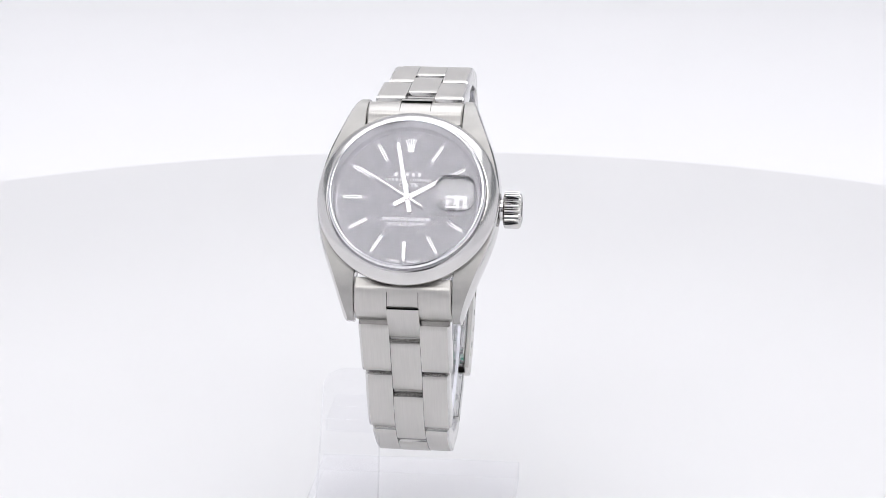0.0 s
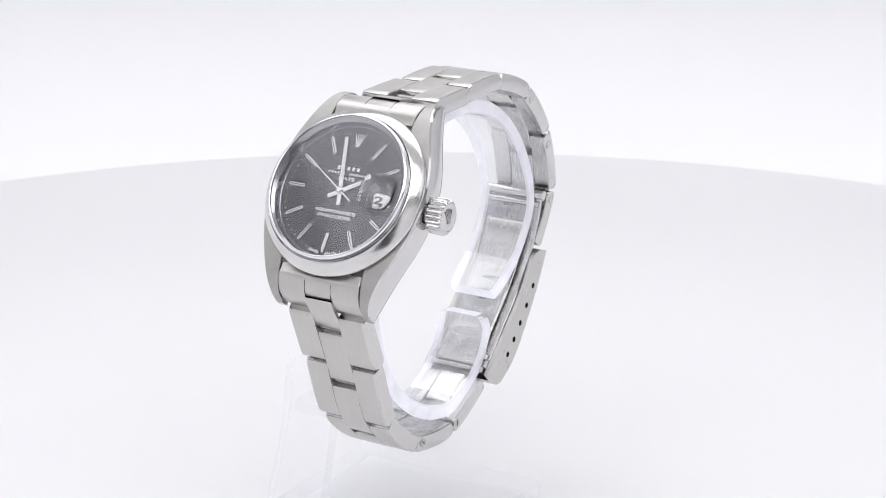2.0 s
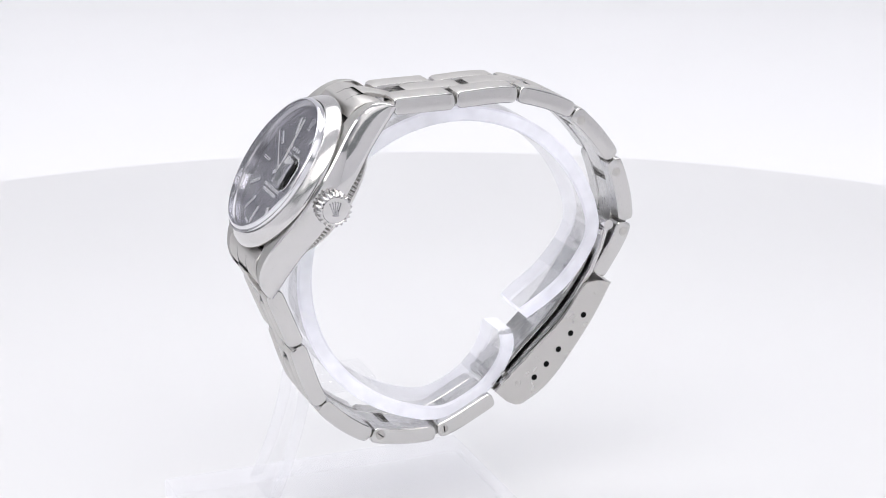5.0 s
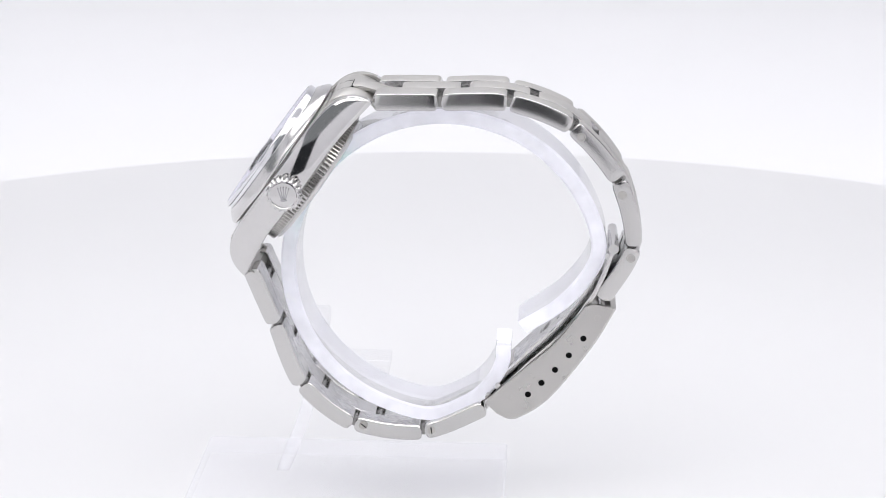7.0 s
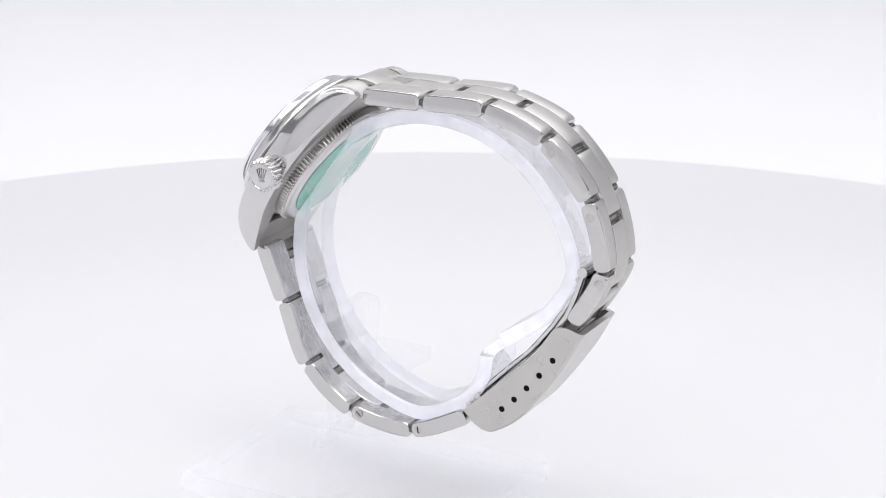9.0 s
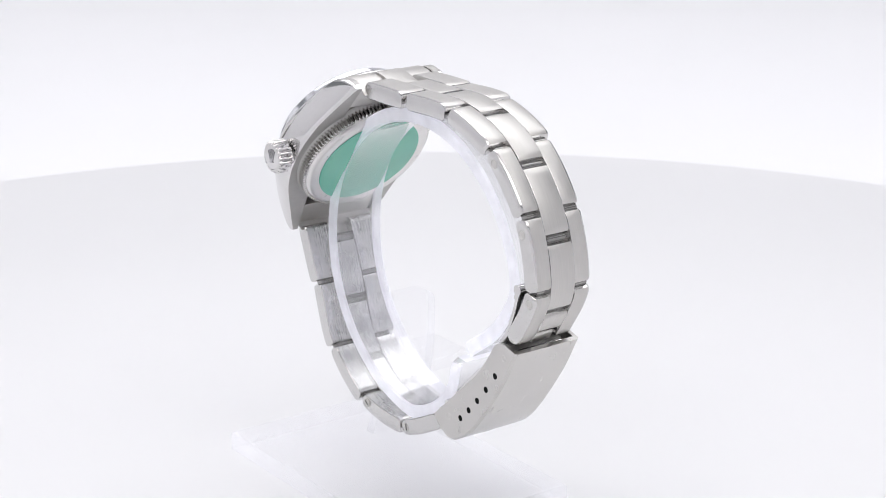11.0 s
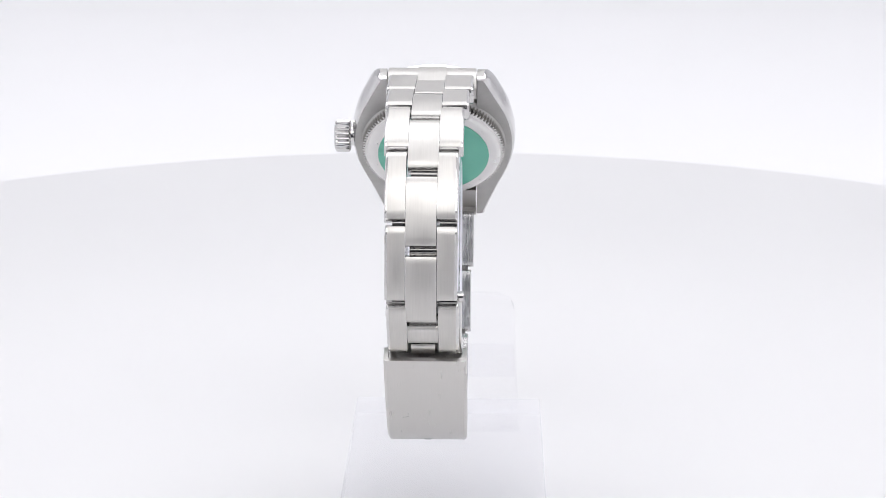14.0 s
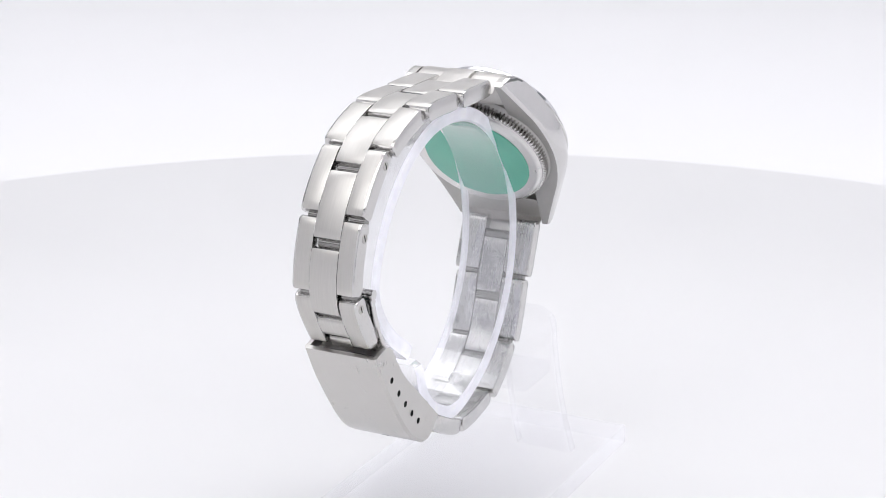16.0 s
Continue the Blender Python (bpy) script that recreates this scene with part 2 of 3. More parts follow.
def stand():
    s = new("display_stand")
    tagged(s, "clear acrylic watch display stand with an open ring cuff", "display stand")
    bm = slab([(-17.5, -36.5), (13.5, -36.5), (13.5, 11.5), (-17.5, 11.5)], 0.02, 3.0, 0.3)
    bm.normal_update()
    for f in bm.faces:
        if abs(f.normal.z) < 0.9:
            f.material_index = 1
    base = part("base_plate", bm, [ACRYLIC, ACRYLIC_EDGE], s, "clear base plate", smooth=False)
    base.visible_shadow = False
    # the cuff: an open ring with its gap beside the clasp, its ends rounded
    rings = []
    line = cuff_line()
    total = len(line) - 1
    count = 150
    for k in range(count + 1):
        f = total * k / count
        p, t = spline(line, f)
        nrm = Vector((t.y, -t.x))
        q = max(0.0, 1 - min(k, count - k) / 5.0)
        cut = (0.5 if k < 10 else 1.5) * (1 - math.sqrt(1 - q * q))
        u0, u1, th = -4.4 + cut, 4.1 - cut, 1.1
        ring = []
        for u, d in ((u0, -th + 0.3), (u0 + 0.3, -th), (u1 - 0.3, -th), (u1, -th + 0.3), (u1, th - 0.3), (u1 - 0.3, th), (u0 + 0.3, th), (u0, th - 0.3)):
            ring.append((u, *(p + nrm * d)))
        rings.append(ring)
    # rim and end faces take the painted-in edge glow
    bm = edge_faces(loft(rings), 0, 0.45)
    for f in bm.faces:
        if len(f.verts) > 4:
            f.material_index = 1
    cuff = part("ring_cuff", bm, [ACRYLIC_BAND, ACRYLIC_GLOW_RIM], s, "clear open ring cuff")
    cuff.visible_shadow = False
    # the leg: a bent sheet that sweeps forward into the base
    rings = []
    for k in range(25):
        f = k / 24
        z = 3.0 + 25.5 * f
        v = -17.0 - 6.0 * (1 - f) ** 2.0
        q = max(0.0, 1 - (1 - f) * 25.5 / 2.5)
        out = -13.8 + 1.3 * f + 2.4 * (1 - math.sqrt(1 - q * q))
        rings.append([(out, v - 1.0, z), (-4.6, v - 1.0, z), (-4.6, v + 1.0, z), (out, v + 1.0, z)])
    leg = part("leg", edge_faces(loft(rings), 0, 0.6), [ACRYLIC, ACRYLIC_EDGE], s, "curved clear leg", smooth=True)
    leg.visible_shadow = False
    part("arm", box_bm(-12.6, -4.3, -16.2, -6.5, 18.6, 20.6, 0.3), [ACRYLIC], s, "short clear cross bar", smooth=False)
    return s


# ---------------------------------------------------------------- the watch
CASE = Matrix.Translation((0, -0.0211, 0.0554)) @ Matrix.Rotation(radians(54.3), 4, "X") @ Matrix.Translation((0, -0.0002, 0))
FACE = CASE @ Matrix.Translation((0, -0.00025, -0.0003))
UPPER = [(-7.6, 64.5), (2.0, 64.6), (11.7, 64.6), (20.6, 61.2), (27.3, 53.5), (29.7, 43.6), (25.4, 35.4)]
UPPER_WIDTH, LOWER_WIDTH = (12.4, 9.55), (12.4, 9.95)
LOWER = [(-25.4, 39.6), (-22.0, 31.0), (-18.35, 21.45), (-10.8, 15.3), (-0.4, 14.1), (8.9, 18.2)]


def spline(joints, s):
    """Point and tangent of a smooth curve through the joints, at the number s of joints along it."""
    n = len(joints) - 1
    i = min(max(int(math.floor(s)), 0), n - 1)
    f = s - i
    p = [Vector(joints[min(max(k, 0), n)]) for k in (i - 1, i, i + 1, i + 2)]
    if i == 0:
        p[0] = 2 * p[1] - p[2]
    if i == n - 1:
        p[3] = 2 * p[2] - p[1]
    a, b, c = 2 * p[1], p[2] - p[0], 2 * p[0] - 5 * p[1] + 4 * p[2] - p[3]
    d = -p[0] + 3 * p[1] - 3 * p[2] + p[3]
    return 0.5 * (a + b * f + c * f * f + d * f ** 3), (0.5 * (b + 2 * c * f + 3 * d * f * f)).normalized()


def piece(joints, side, s0, s1, u0, u1, thick, straight=0.0, sink=0.0, crown=0.05, ends=0.8, b0=0.22, b1=0.22):
    """A bracelet piece with rounded ends that follows the chain; side is +1 where outward is left of the way."""
    pitch = (Vector(joints[1]) - Vector(joints[0])).length
    i = min(int(s0 + 0.2), len(joints) - 2)
    chord0, chord1 = Vector(joints[i]), Vector(joints[i + 1])
    rings = []
    steps = [0, 0.02, 0.06, 0.13, 0.25, 0.4, 0.5, 0.6, 0.75, 0.87, 0.94, 0.98, 1]
    length = (s1 - s0) * pitch
    for f in steps:
        s = s0 + (s1 - s0) * f
        p, t = spline(joints, s)
        if straight:
            q = chord0 + (chord1 - chord0) * (s - i)
            p = p.lerp(q, straight)
            t = t.lerp((chord1 - chord0).normalized(), straight).normalized()
        nrm = Vector((-t.y, t.x)) * side
        d = min(f, 1 - f) * length
        k = math.sqrt(max(0.0, 1 - (1 - min(1.0, d / ends)) ** 2))
        h = thick / 2 * (0.42 + 0.58 * k)
        mid = p - nrm * sink
        top = mid + nrm * (h + crown * (1 - (2 * f - 1) ** 2))
        bot = mid - nrm * h
        ring = []
        c0, c1, low = b0 * 0.293, b1 * 0.293, 0.14
        for u, q in ((u0 + low, bot), (u1 - low, bot), (u1, bot + nrm * low), (u1, top - nrm * b1), (u1 - c1, top - nrm * c1), (u1 - b1, top),
                     (u0 + b0, top), (u0 + c0, top - nrm * c0), (u0, top - nrm * b0), (u0, bot + nrm * low)):
            ring.append((u, q.x, q.y))
        rings.append(ring)
    bm = loft(rings)
    bm.faces.index_update()
    for f in bm.faces:
        seg, spot = divmod(f.index, 10)
        if len(f.verts) > 4 or seg < 1 or seg > 10:
            f.material_index = 1
        elif spot == 0:
            f.material_index = 2
        elif spot != 5:
            f.material_index = 1
    return bm


def drift(s):
    """Sideways sag of the loose upper bracelet half."""
    return 0.5 * math.exp(-((s - 3.8) / 2.1) ** 2)


def link_width(i, w0, w1):
    return w1 + (w0 - w1) * max(0.0, 1 - i / 3.2)


def bracelet_half(w, joints, side, w0, w1):
    n = len(joints) - 1
    for i in range(n):
        a = link_width(i, w0, w1)
        c = 2.05
        last = i == n - 1
        mid_end = 0.76 if last and side > 0 else (1.0 if last else 1.298)
        d = drift(i + 0.5) if side > 0 else 0.0
        centre = part("link", piece(joints, side, i + 0.395, i + mid_end, d - c, d + c, 2.35, 0.0, 0.03, 0.05, 0.5, 0.05, 0.05), [BRUSHED, FLANK, INNER], w, "brushed steel centre link")
        if last and side > 0:
            part("link_stub", piece(joints, side, i + 0.83, i + 1.04, d - c * 0.8, d + c * 0.8, 1.9, 0.0, 0.1, 0.02, 0.3, 0.05, 0.05), [SATIN, POLISHED, INNER], centre, "short steel stub at the clasp")
        for sg in (-1, 1):
            u0, u1 = sorted((d + sg * (c + 0.02), d + sg * a / 2))
            b0, b1 = (0.05, 0.36) if sg > 0 else (0.36, 0.05)
            part("side_link", piece(joints, side, i + 0.026, i + 0.974, u0, u1, 2.45, 0.25, 0.0, 0.05, 0.75, b0, b1), [BRUSHED, FLANK, INNER], centre, "brushed steel outer link with polished flank")


def knuckles(w, joints, side, w0, w1):
    """Steel hinge tubes that close the gaps between links, darkened to paint in shade."""
    n = len(joints) - 1

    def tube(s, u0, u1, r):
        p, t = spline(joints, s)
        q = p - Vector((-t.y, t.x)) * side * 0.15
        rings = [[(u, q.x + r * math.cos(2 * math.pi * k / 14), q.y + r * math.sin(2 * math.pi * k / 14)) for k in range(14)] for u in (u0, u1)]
        part("hinge_tube", loft(rings), GAP_SHADE_AND_MARKS, w)
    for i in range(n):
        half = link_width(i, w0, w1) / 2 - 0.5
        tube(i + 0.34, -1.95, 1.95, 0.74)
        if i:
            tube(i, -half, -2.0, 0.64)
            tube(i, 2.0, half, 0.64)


def screw_heads(w):
    def head(v, z, u, slot):
        sg = 1 if u > 0 else -1
        m = Matrix.Translation((u * MM, v * MM, z * MM)) @ Matrix.Rotation(radians(90 * sg), 4, "Y")
        h = part("screw", lathe([(0.66, -0.1), (0.66, 0.02), (0.6, 0.05), (0.54, 0.045), (0.5, -0.02), (0.46, -0.03), (0.42, 0.02), (0.02, 0.035)], 24), SATIN, w, "small slotted steel screw head", m)
        if slot is not None:
            # solid dark bar paints the shade in the screw slot
            bm = box_bm(-0.5, 0.5, -0.09, 0.09, 0.02, 0.06)
            bmesh.ops.rotate(bm, cent=(0, 0, 0), matrix=Matrix.Rotation(radians(slot), 3, "Z"), verts=bm.verts)
            part("slot", bm, DARK, h, smooth=False)
    head(0.8, 14.5, 4.97, 8)
    head(-9.3, 15.1, 5.18, 50)
    for i, v, z in ((3, 21.9, 59.8), (4, 27.9, 51.4), (5, 29.4, 42.0)):
        mid, out = drift(i + 0.5), link_width(i, *UPPER_WIDTH) / 2 + 0.02
        head(v, z, mid + out, None)
        head(v, z, mid - out, 20)


def clasp(w):
    outer = [(27.5, 34.3), (24.1, 28.2), (17.8, 19.9), (12.1, 16.1)]
    inner = [(23.5, 35.4), (19.5, 29.6), (15.1, 25.4), (8.7, 19.5)]
    n = 48
    half = 5.6

    def ends(f):
        return spline(outer, f * 3)[0], spline(inner, f * 3)[0]
    rings = []
    for k in range(n + 1):
        o, i = ends(k / n)
        d = (i - o).normalized()
        q = max(0.0, 1 - (n - k) / 4.0)
        o = o + d * 2.0 * (1 - math.sqrt(1 - q * q))
        q = max(0.0, 1 - k / 4.0)
        i = i - d * 1.6 * (1 - math.sqrt(1 - q * q))
        hh = (i - o).length
        r = 0.35
        ring = [(half, *(o + d * hh)), (half, *(o + d * r)), (half - r, *o), (-half + r, *o), (-half, *(o + d * r)), (-half, *(o + d * hh)),
                (-half + 0.6, *(o + d * hh)), (-half + 0.6, *(o + d * 0.8)), (half - 0.6, *(o + d * 0.8)), (half - 0.6, *(o + d * hh))]
        rings.append(ring)
    bm = loft(rings)
    bm.normal_update()
    cover = part("clasp_cover", bm, SATIN, w, "satin steel folding clasp cover with round adjustment holes", angle=40)
    # the mouth of the cover, closed by the folded end of the inner plate
    o, i = ends(0.075)
    o2, i2 = ends(0.1)
    d, d2 = (i - o).normalized(), (i2 - o2).normalized()
    a0, a1, c0, c1 = o + d * 0.85, i - d * 0.6, i2 - d2 * 0.6, o2 + d2 * 0.85
    part("mouth_plate", loft([[(u, *a0), (u, *a1), (u, *c0), (u, *c1)] for u in (-half + 0.65, half - 0.65)]), SATIN, cover, "recessed steel plate in the clasp mouth", smooth=False)
    bar = [(u, (a0 + (a1 - a0) * 0.28)) for u in (-half + 1.3, half - 1.3)]
    part("mouth_bar", loft([[(u, p.x + 0.32 * math.cos(math.pi * k / 6), p.y + 0.2 + 0.32 * math.sin(math.pi * k / 6)) for k in range(12)] for u, p in bar]), POLISHED, cover, "thin polished bar in the clasp mouth")
    # solid dark discs paint the shade of the round adjustment holes
    for v, z in ((22.9, 29.8), (20.85, 27.15), (18.9, 24.85), (16.95, 22.75), (15.0, 20.9)):
        for sg in (-1, 1):
            m = Matrix.Translation((sg * half * MM, v * MM, z * MM)) @ Matrix.Rotation(radians(90 * sg), 4, "Y")
            part("hole_shade_disc", lathe([(0.46, -0.3), (0.46, 0.012)], 18), DARK, cover, "", m)
    for v, z in ((24.85, 33.0), (12.4, 20.3)):
        for sg in (-1, 1):
            m = Matrix.Translation((sg * half * MM, v * MM, z * MM)) @ Matrix.Rotation(radians(90 * sg), 4, "Y")
            part("spring_bar_end", lathe([(0.5, -0.3), (0.5, 0.03), (0.44, 0.05), (0.38, -0.05), (0.3, -0.06), (0.24, 0.03), (0.02, 0.05)], 18), SATIN, cover, "", m)
    o, i = ends(0.90)
    t = (ends(0.93)[0] - ends(0.87)[0]).normalized()
    m = Matrix(((1, 0, 0, 0), (0, -t.x, -t.y, o.x * MM), (0, -t.y, t.x, o.y * MM), (0, 0, 0, 1)))
    part("stamped_emblem", fan_mark(0.85, -0.055), REHAUT, cover, "", m, smooth=False)
    bm = box_bm(-0.42, 0.42, -0.03, 0.03, -0.01, 0.01)
    o, i = ends(0.52)
    t = (ends(0.55)[0] - ends(0.49)[0]).normalized()
    m = Matrix(((1, 0, 0, 2.9 * MM), (0, -t.x, -t.y, o.x * MM), (0, -t.y, t.x, o.y * MM), (0, 0, 0, 1)))
    part("scratch", bm, GAP_SHADE_AND_MARKS, cover, "", m @ Matrix.Rotation(radians(-18), 4, "Z"), smooth=False)
    # the folded blades inside the cover
    path = [(26.6, 43.2), (24.2, 36.6), (19.6, 30.2), (14.8, 25.4), (8.9, 19.4)]
    for name, u0, u1, sink, s0, s1 in (("clasp_blade", -4.2, 4.2, 0.0, 0.1, 3.95), ("blade_rail", 4.0, 4.9, 0.1, 0.0, 3.9), ("blade_rail", -4.9, -4.0, 0.1, 0.0, 3.9), ("clasp_blade", -3.6, 3.6, 1.1, 0.6, 3.9)):
        part(name, piece(path, 1, s0, s1, u0, u1, 0.7, 0.0, -0.4 + sink, 0.0, 0.3), [INNER, POLISHED, INNER], w, "thin folded steel blade")
    o, t = spline(path, 1.75)
    n = Vector((-t.y, t.x)) * -1
    for k, (u, ln) in enumerate(((-0.9, 1.6), (0.9, 1.2), (0.0, 2.6))):
        q = o + t * (k - 1) * 1.3 + n * 1.06
        bm = box_bm(-ln / 2, ln / 2, -0.28, 0.28, -0.02, 0.03)
        m = Matrix(((1, 0, 0, u * MM), (0, t.x, n.x, q.x * MM), (0, t.y, n.y, q.y * MM), (0, 0, 0, 1)))
        part("engraved_bar", bm, GAP_SHADE_AND_MARKS, w, "", m, smooth=False)
    o, t = spline(path, 2.3)
    n = Vector((t.y, -t.x))
    q = o + n * 1.0
    m = Matrix(((1, 0, 0, 0), (0, -t.x, n.x, q.x * MM), (0, -t.y, n.y, q.y * MM), (0, 0, 0, 1)))
    part("engraved_emblem", fan_mark(1.7, 0.0), GAP_SHADE_AND_MARKS, w, "small emblem engraved in the folded blade", m, smooth=False)
    for s, half_len in ((3.3, 2.4),):
        o, t = spline(path, s)
        n = Vector((t.y, -t.x))
        q = o + n * 1.06
        m = Matrix(((1, 0, 0, 0), (0, t.x, n.x, q.x * MM), (0, t.y, n.y, q.y * MM), (0, 0, 0, 1)))
        slot = part("blade_slot", slab(rounded(2 * half_len, 1.3, 0.6), -0.02, 0.03), SATIN, w, "satin pressed slot in the folded blade", m, smooth=False)
        part("slot_rim", slab(rounded(2 * half_len + 0.5, 1.8, 0.8), -0.03, 0.02), POLISHED, slot, "", smooth=False)
    for v, z in ((10.6, 21.6), (9.2, 20.0), (26.2, 42.0)):
        part("cross_tube", loft([[(u, v + 0.5 * math.cos(2 * math.pi * k / 12), z + 0.5 * math.sin(2 * math.pi * k / 12)) for k in range(12)] for u in (-4.7, 4.7)]), POLISHED, w, "thin steel cross tube")
    part("hinge_tube", loft([[(u, 26.9 + 0.75 * math.cos(2 * math.pi * k / 16), 43.3 + 0.75 * math.sin(2 * math.pi * k / 16)) for k in range(16)] for u in (-5.1, 5.1)]), POLISHED, w, "round steel hinge tube")


def half_width(y):
    """Outer half width of the case along the 12-6 line."""
    a = abs(y)
    if a < 9:
        return 12.25 - 2.0 * (a / 9) ** 1.9
    return 10.25 - 2.5 * ((a - 9) / 6.8) ** 0.98


def case_top(y):
    """Upper edge of the flank: level beside the bezel, then rounding down to the lug tip."""
    q = min(1.0, max(0.0, abs(y) - 4.0) / 11.9)
    return -0.4 - 5.0 * (1 - math.sqrt(1 - q ** 4))


def case_bottom(y):
    return -4.62 - 1.15 * (max(0.0, abs(y) - 7.0) / 8.9) ** 1.4


def case_parts(w):
    # two flanks with their lugs, and the round middle between them
    for sg in (-1, 1):
        rings = []
        half_ys = [1, 2, 3, 4, 5, 6, 7, 8, 9, 10, 11, 12, 12.7, 13.4, 14, 14.5, 15.0, 15.3, 15.55, 15.72, 15.82, 15.87]
        ys = [-y for y in reversed(half_ys)] + [0] + half_ys
        for y in ys:
            xo = half_width(y)
            xi = 6.62
            zt, zb = case_top(y), case_bottom(y)
            k = min(1.0, (zt - zb) / 2.0)
            c = 0.22 * k
            z0, z1 = zb + 0.3 * k, zt - c
            side = [(xo + 0.24 * k * 4 * q * (1 - q), z0 + (z1 - z0) * q) for q in (0.0, 0.12, 0.3, 0.5, 0.7, 0.88, 1.0)]
            pts = [(xi, zb), (xo - 0.25, zb)] + side + [(xo - c, zt), (xi + 0.1, zt), (xi, zt - 0.1 * k)]
            rings.append([(sg * x, y, z) for x, z in pts])
        bm = loft(rings)
        bm.faces.index_update()
        for f in bm.faces:
            f.material_index = 0 if f.index % 12 in (0, 9, 10) and len(f.verts) == 4 else 1
        part("case_flank", bm, [CASE_TOP, POLISHED], w, "steel case flank with brushed top and polished side", CASE, angle=28)
    part("case_middle", lathe([(10.6, -5.0), (11.3, -4.4), (11.3, -0.5), (11.7, -0.45)], 96), CASE_TOP, w, "", CASE)
    part("bezel", lathe([(11.6, -0.35), (12.1, -0.32), (12.2, -0.2), (12.22, 0.02), (12.14, 0.2), (11.92, 0.48), (11.6, 0.8), (11.25, 1.1), (10.95, 1.33), (10.8, 1.42), (10.7, 1.44), (10.64, 1.38), (10.62, 0.8)], 160, caps=False), BEZEL, w, "smooth conical polished steel bezel", CASE, angle=50)
    part("case_back", lathe([(10.3, -4.3), (10.62, -4.66), (10.62, -6.05), (10.45, -6.2), (10.25, -6.3)], 440, lambda k, a: (0.2 * math.copysign(1, math.sin(110 * a + 0.02)) if k in (1, 2) else 0)), FLUTED, w, "fluted screw-down steel case back", CASE, angle=30)
    part("back_plate", lathe([(10.3, -6.25), (10.2, -6.5), (10.0, -6.72), (9.5, -6.82), (0.01, -6.85)], 96), BACK, w, "smooth polished plate of the case back", CASE, angle=50)
    part("film_sticker", lathe([(8.45, -6.86), (8.45, -6.91), (8.35, -6.93)], 72), STICKER, w, "translucent green protective film sticker", CASE)
    # end links that fill the space between the lugs
    for sg in (-1, 1):
        rings = []
        for y, zt in ((11.0, -0.95), (12.05, -0.9), (12.25, -0.8), (12.6, -0.84), (13.0, -1.0), (14.0, -1.62), (14.75, -2.5), (15.25, -3.7), (15.4, -4.9), (15.2, -6.0)):
            zb = min(-5.0, zt - 0.6)
            b = 0.2
            rings.append([(x, sg * y, z) for x, z in ((-6.5, zb), (6.5, zb), (6.5, zt - b), (6.5 - b, zt), (-6.5 + b, zt), (-6.5, zt - b))])
        e = part("end_link", loft(rings), [BRUSHED], w, "curved brushed steel end link between the lugs", CASE)
        rings = []
        for y, z in ((14.95, -2.42), (15.6, -3.4), (16.15, -4.8), (16.75, -6.4), (17.12, -7.4)):
            rings.append([(x, sg * y, z + d) for x, d in ((-2.15, -1.2), (2.15, -1.2), (2.15, 0.0), (2.0, 0.12), (-2.0, 0.12), (-2.15, 0.0))])
        part("tab", loft(rings), BRUSHED, e, "")
        # solid dark bar paints the shaded gap above the tab
        part("slit", loft([[(x, sg * y, z + d) for y, z in ((14.75, -2.45), (15.0, -2.8), (15.0, -2.62), (14.75, -2.27))] for x, d in ((-2.1, 0.02), (2.1, 0.02))]), DARK, e, smooth=False)
        for x in (-2.1, 2.1):
            rings = []
            for y, zt in ((12.5, -0.95), (12.6, -0.9), (13.0, -1.0), (14.0, -1.62), (14.9, -2.55)):
                rings.append([(x + dx, sg * y, zt + dz) for dx, dz in ((-0.035, -0.1), (0.035, -0.1), (0.035, 0.012), (-0.035, 0.012))])
            part("seam", loft(rings), DARK, e)


def fan_mark(scale, z):
    """A plain fan of five prongs over a bar."""
    bm = bmesh.new()

    def poly(pts):
        lo = [bm.verts.new((x * scale, y * scale, z)) for x, y in pts]
        hi = [bm.verts.new((x * scale, y * scale, z + 0.09)) for x, y in pts]
        n = len(pts)
        bm.faces.new(hi)
        bm.faces.new(list(reversed(lo)))
        for i in range(n):
            bm.faces.new((lo[i], lo[(i + 1) % n], hi[(i + 1) % n], hi[i]))
    for k in range(-2, 3):
        a = k * 0.27
        tx, ty = 1.25 * math.sin(a), 1.25 * math.cos(a) - 0.35
        bx = k * 0.13
        poly([(bx - 0.075, -0.4), (bx + 0.075, -0.4), (tx + 0.03, ty), (tx - 0.03, ty)])
        poly([(tx + 0.1 * math.cos(t * math.pi / 4), ty + 0.06 + 0.1 * math.sin(t * math.pi / 4)) for t in range(8)])
    poly([(0.42 * math.cos(t * math.pi / 8), -0.6 + 0.14 * math.sin(t * math.pi / 8)) for t in range(16)])
    return bm


DIAL_Z = 0.75


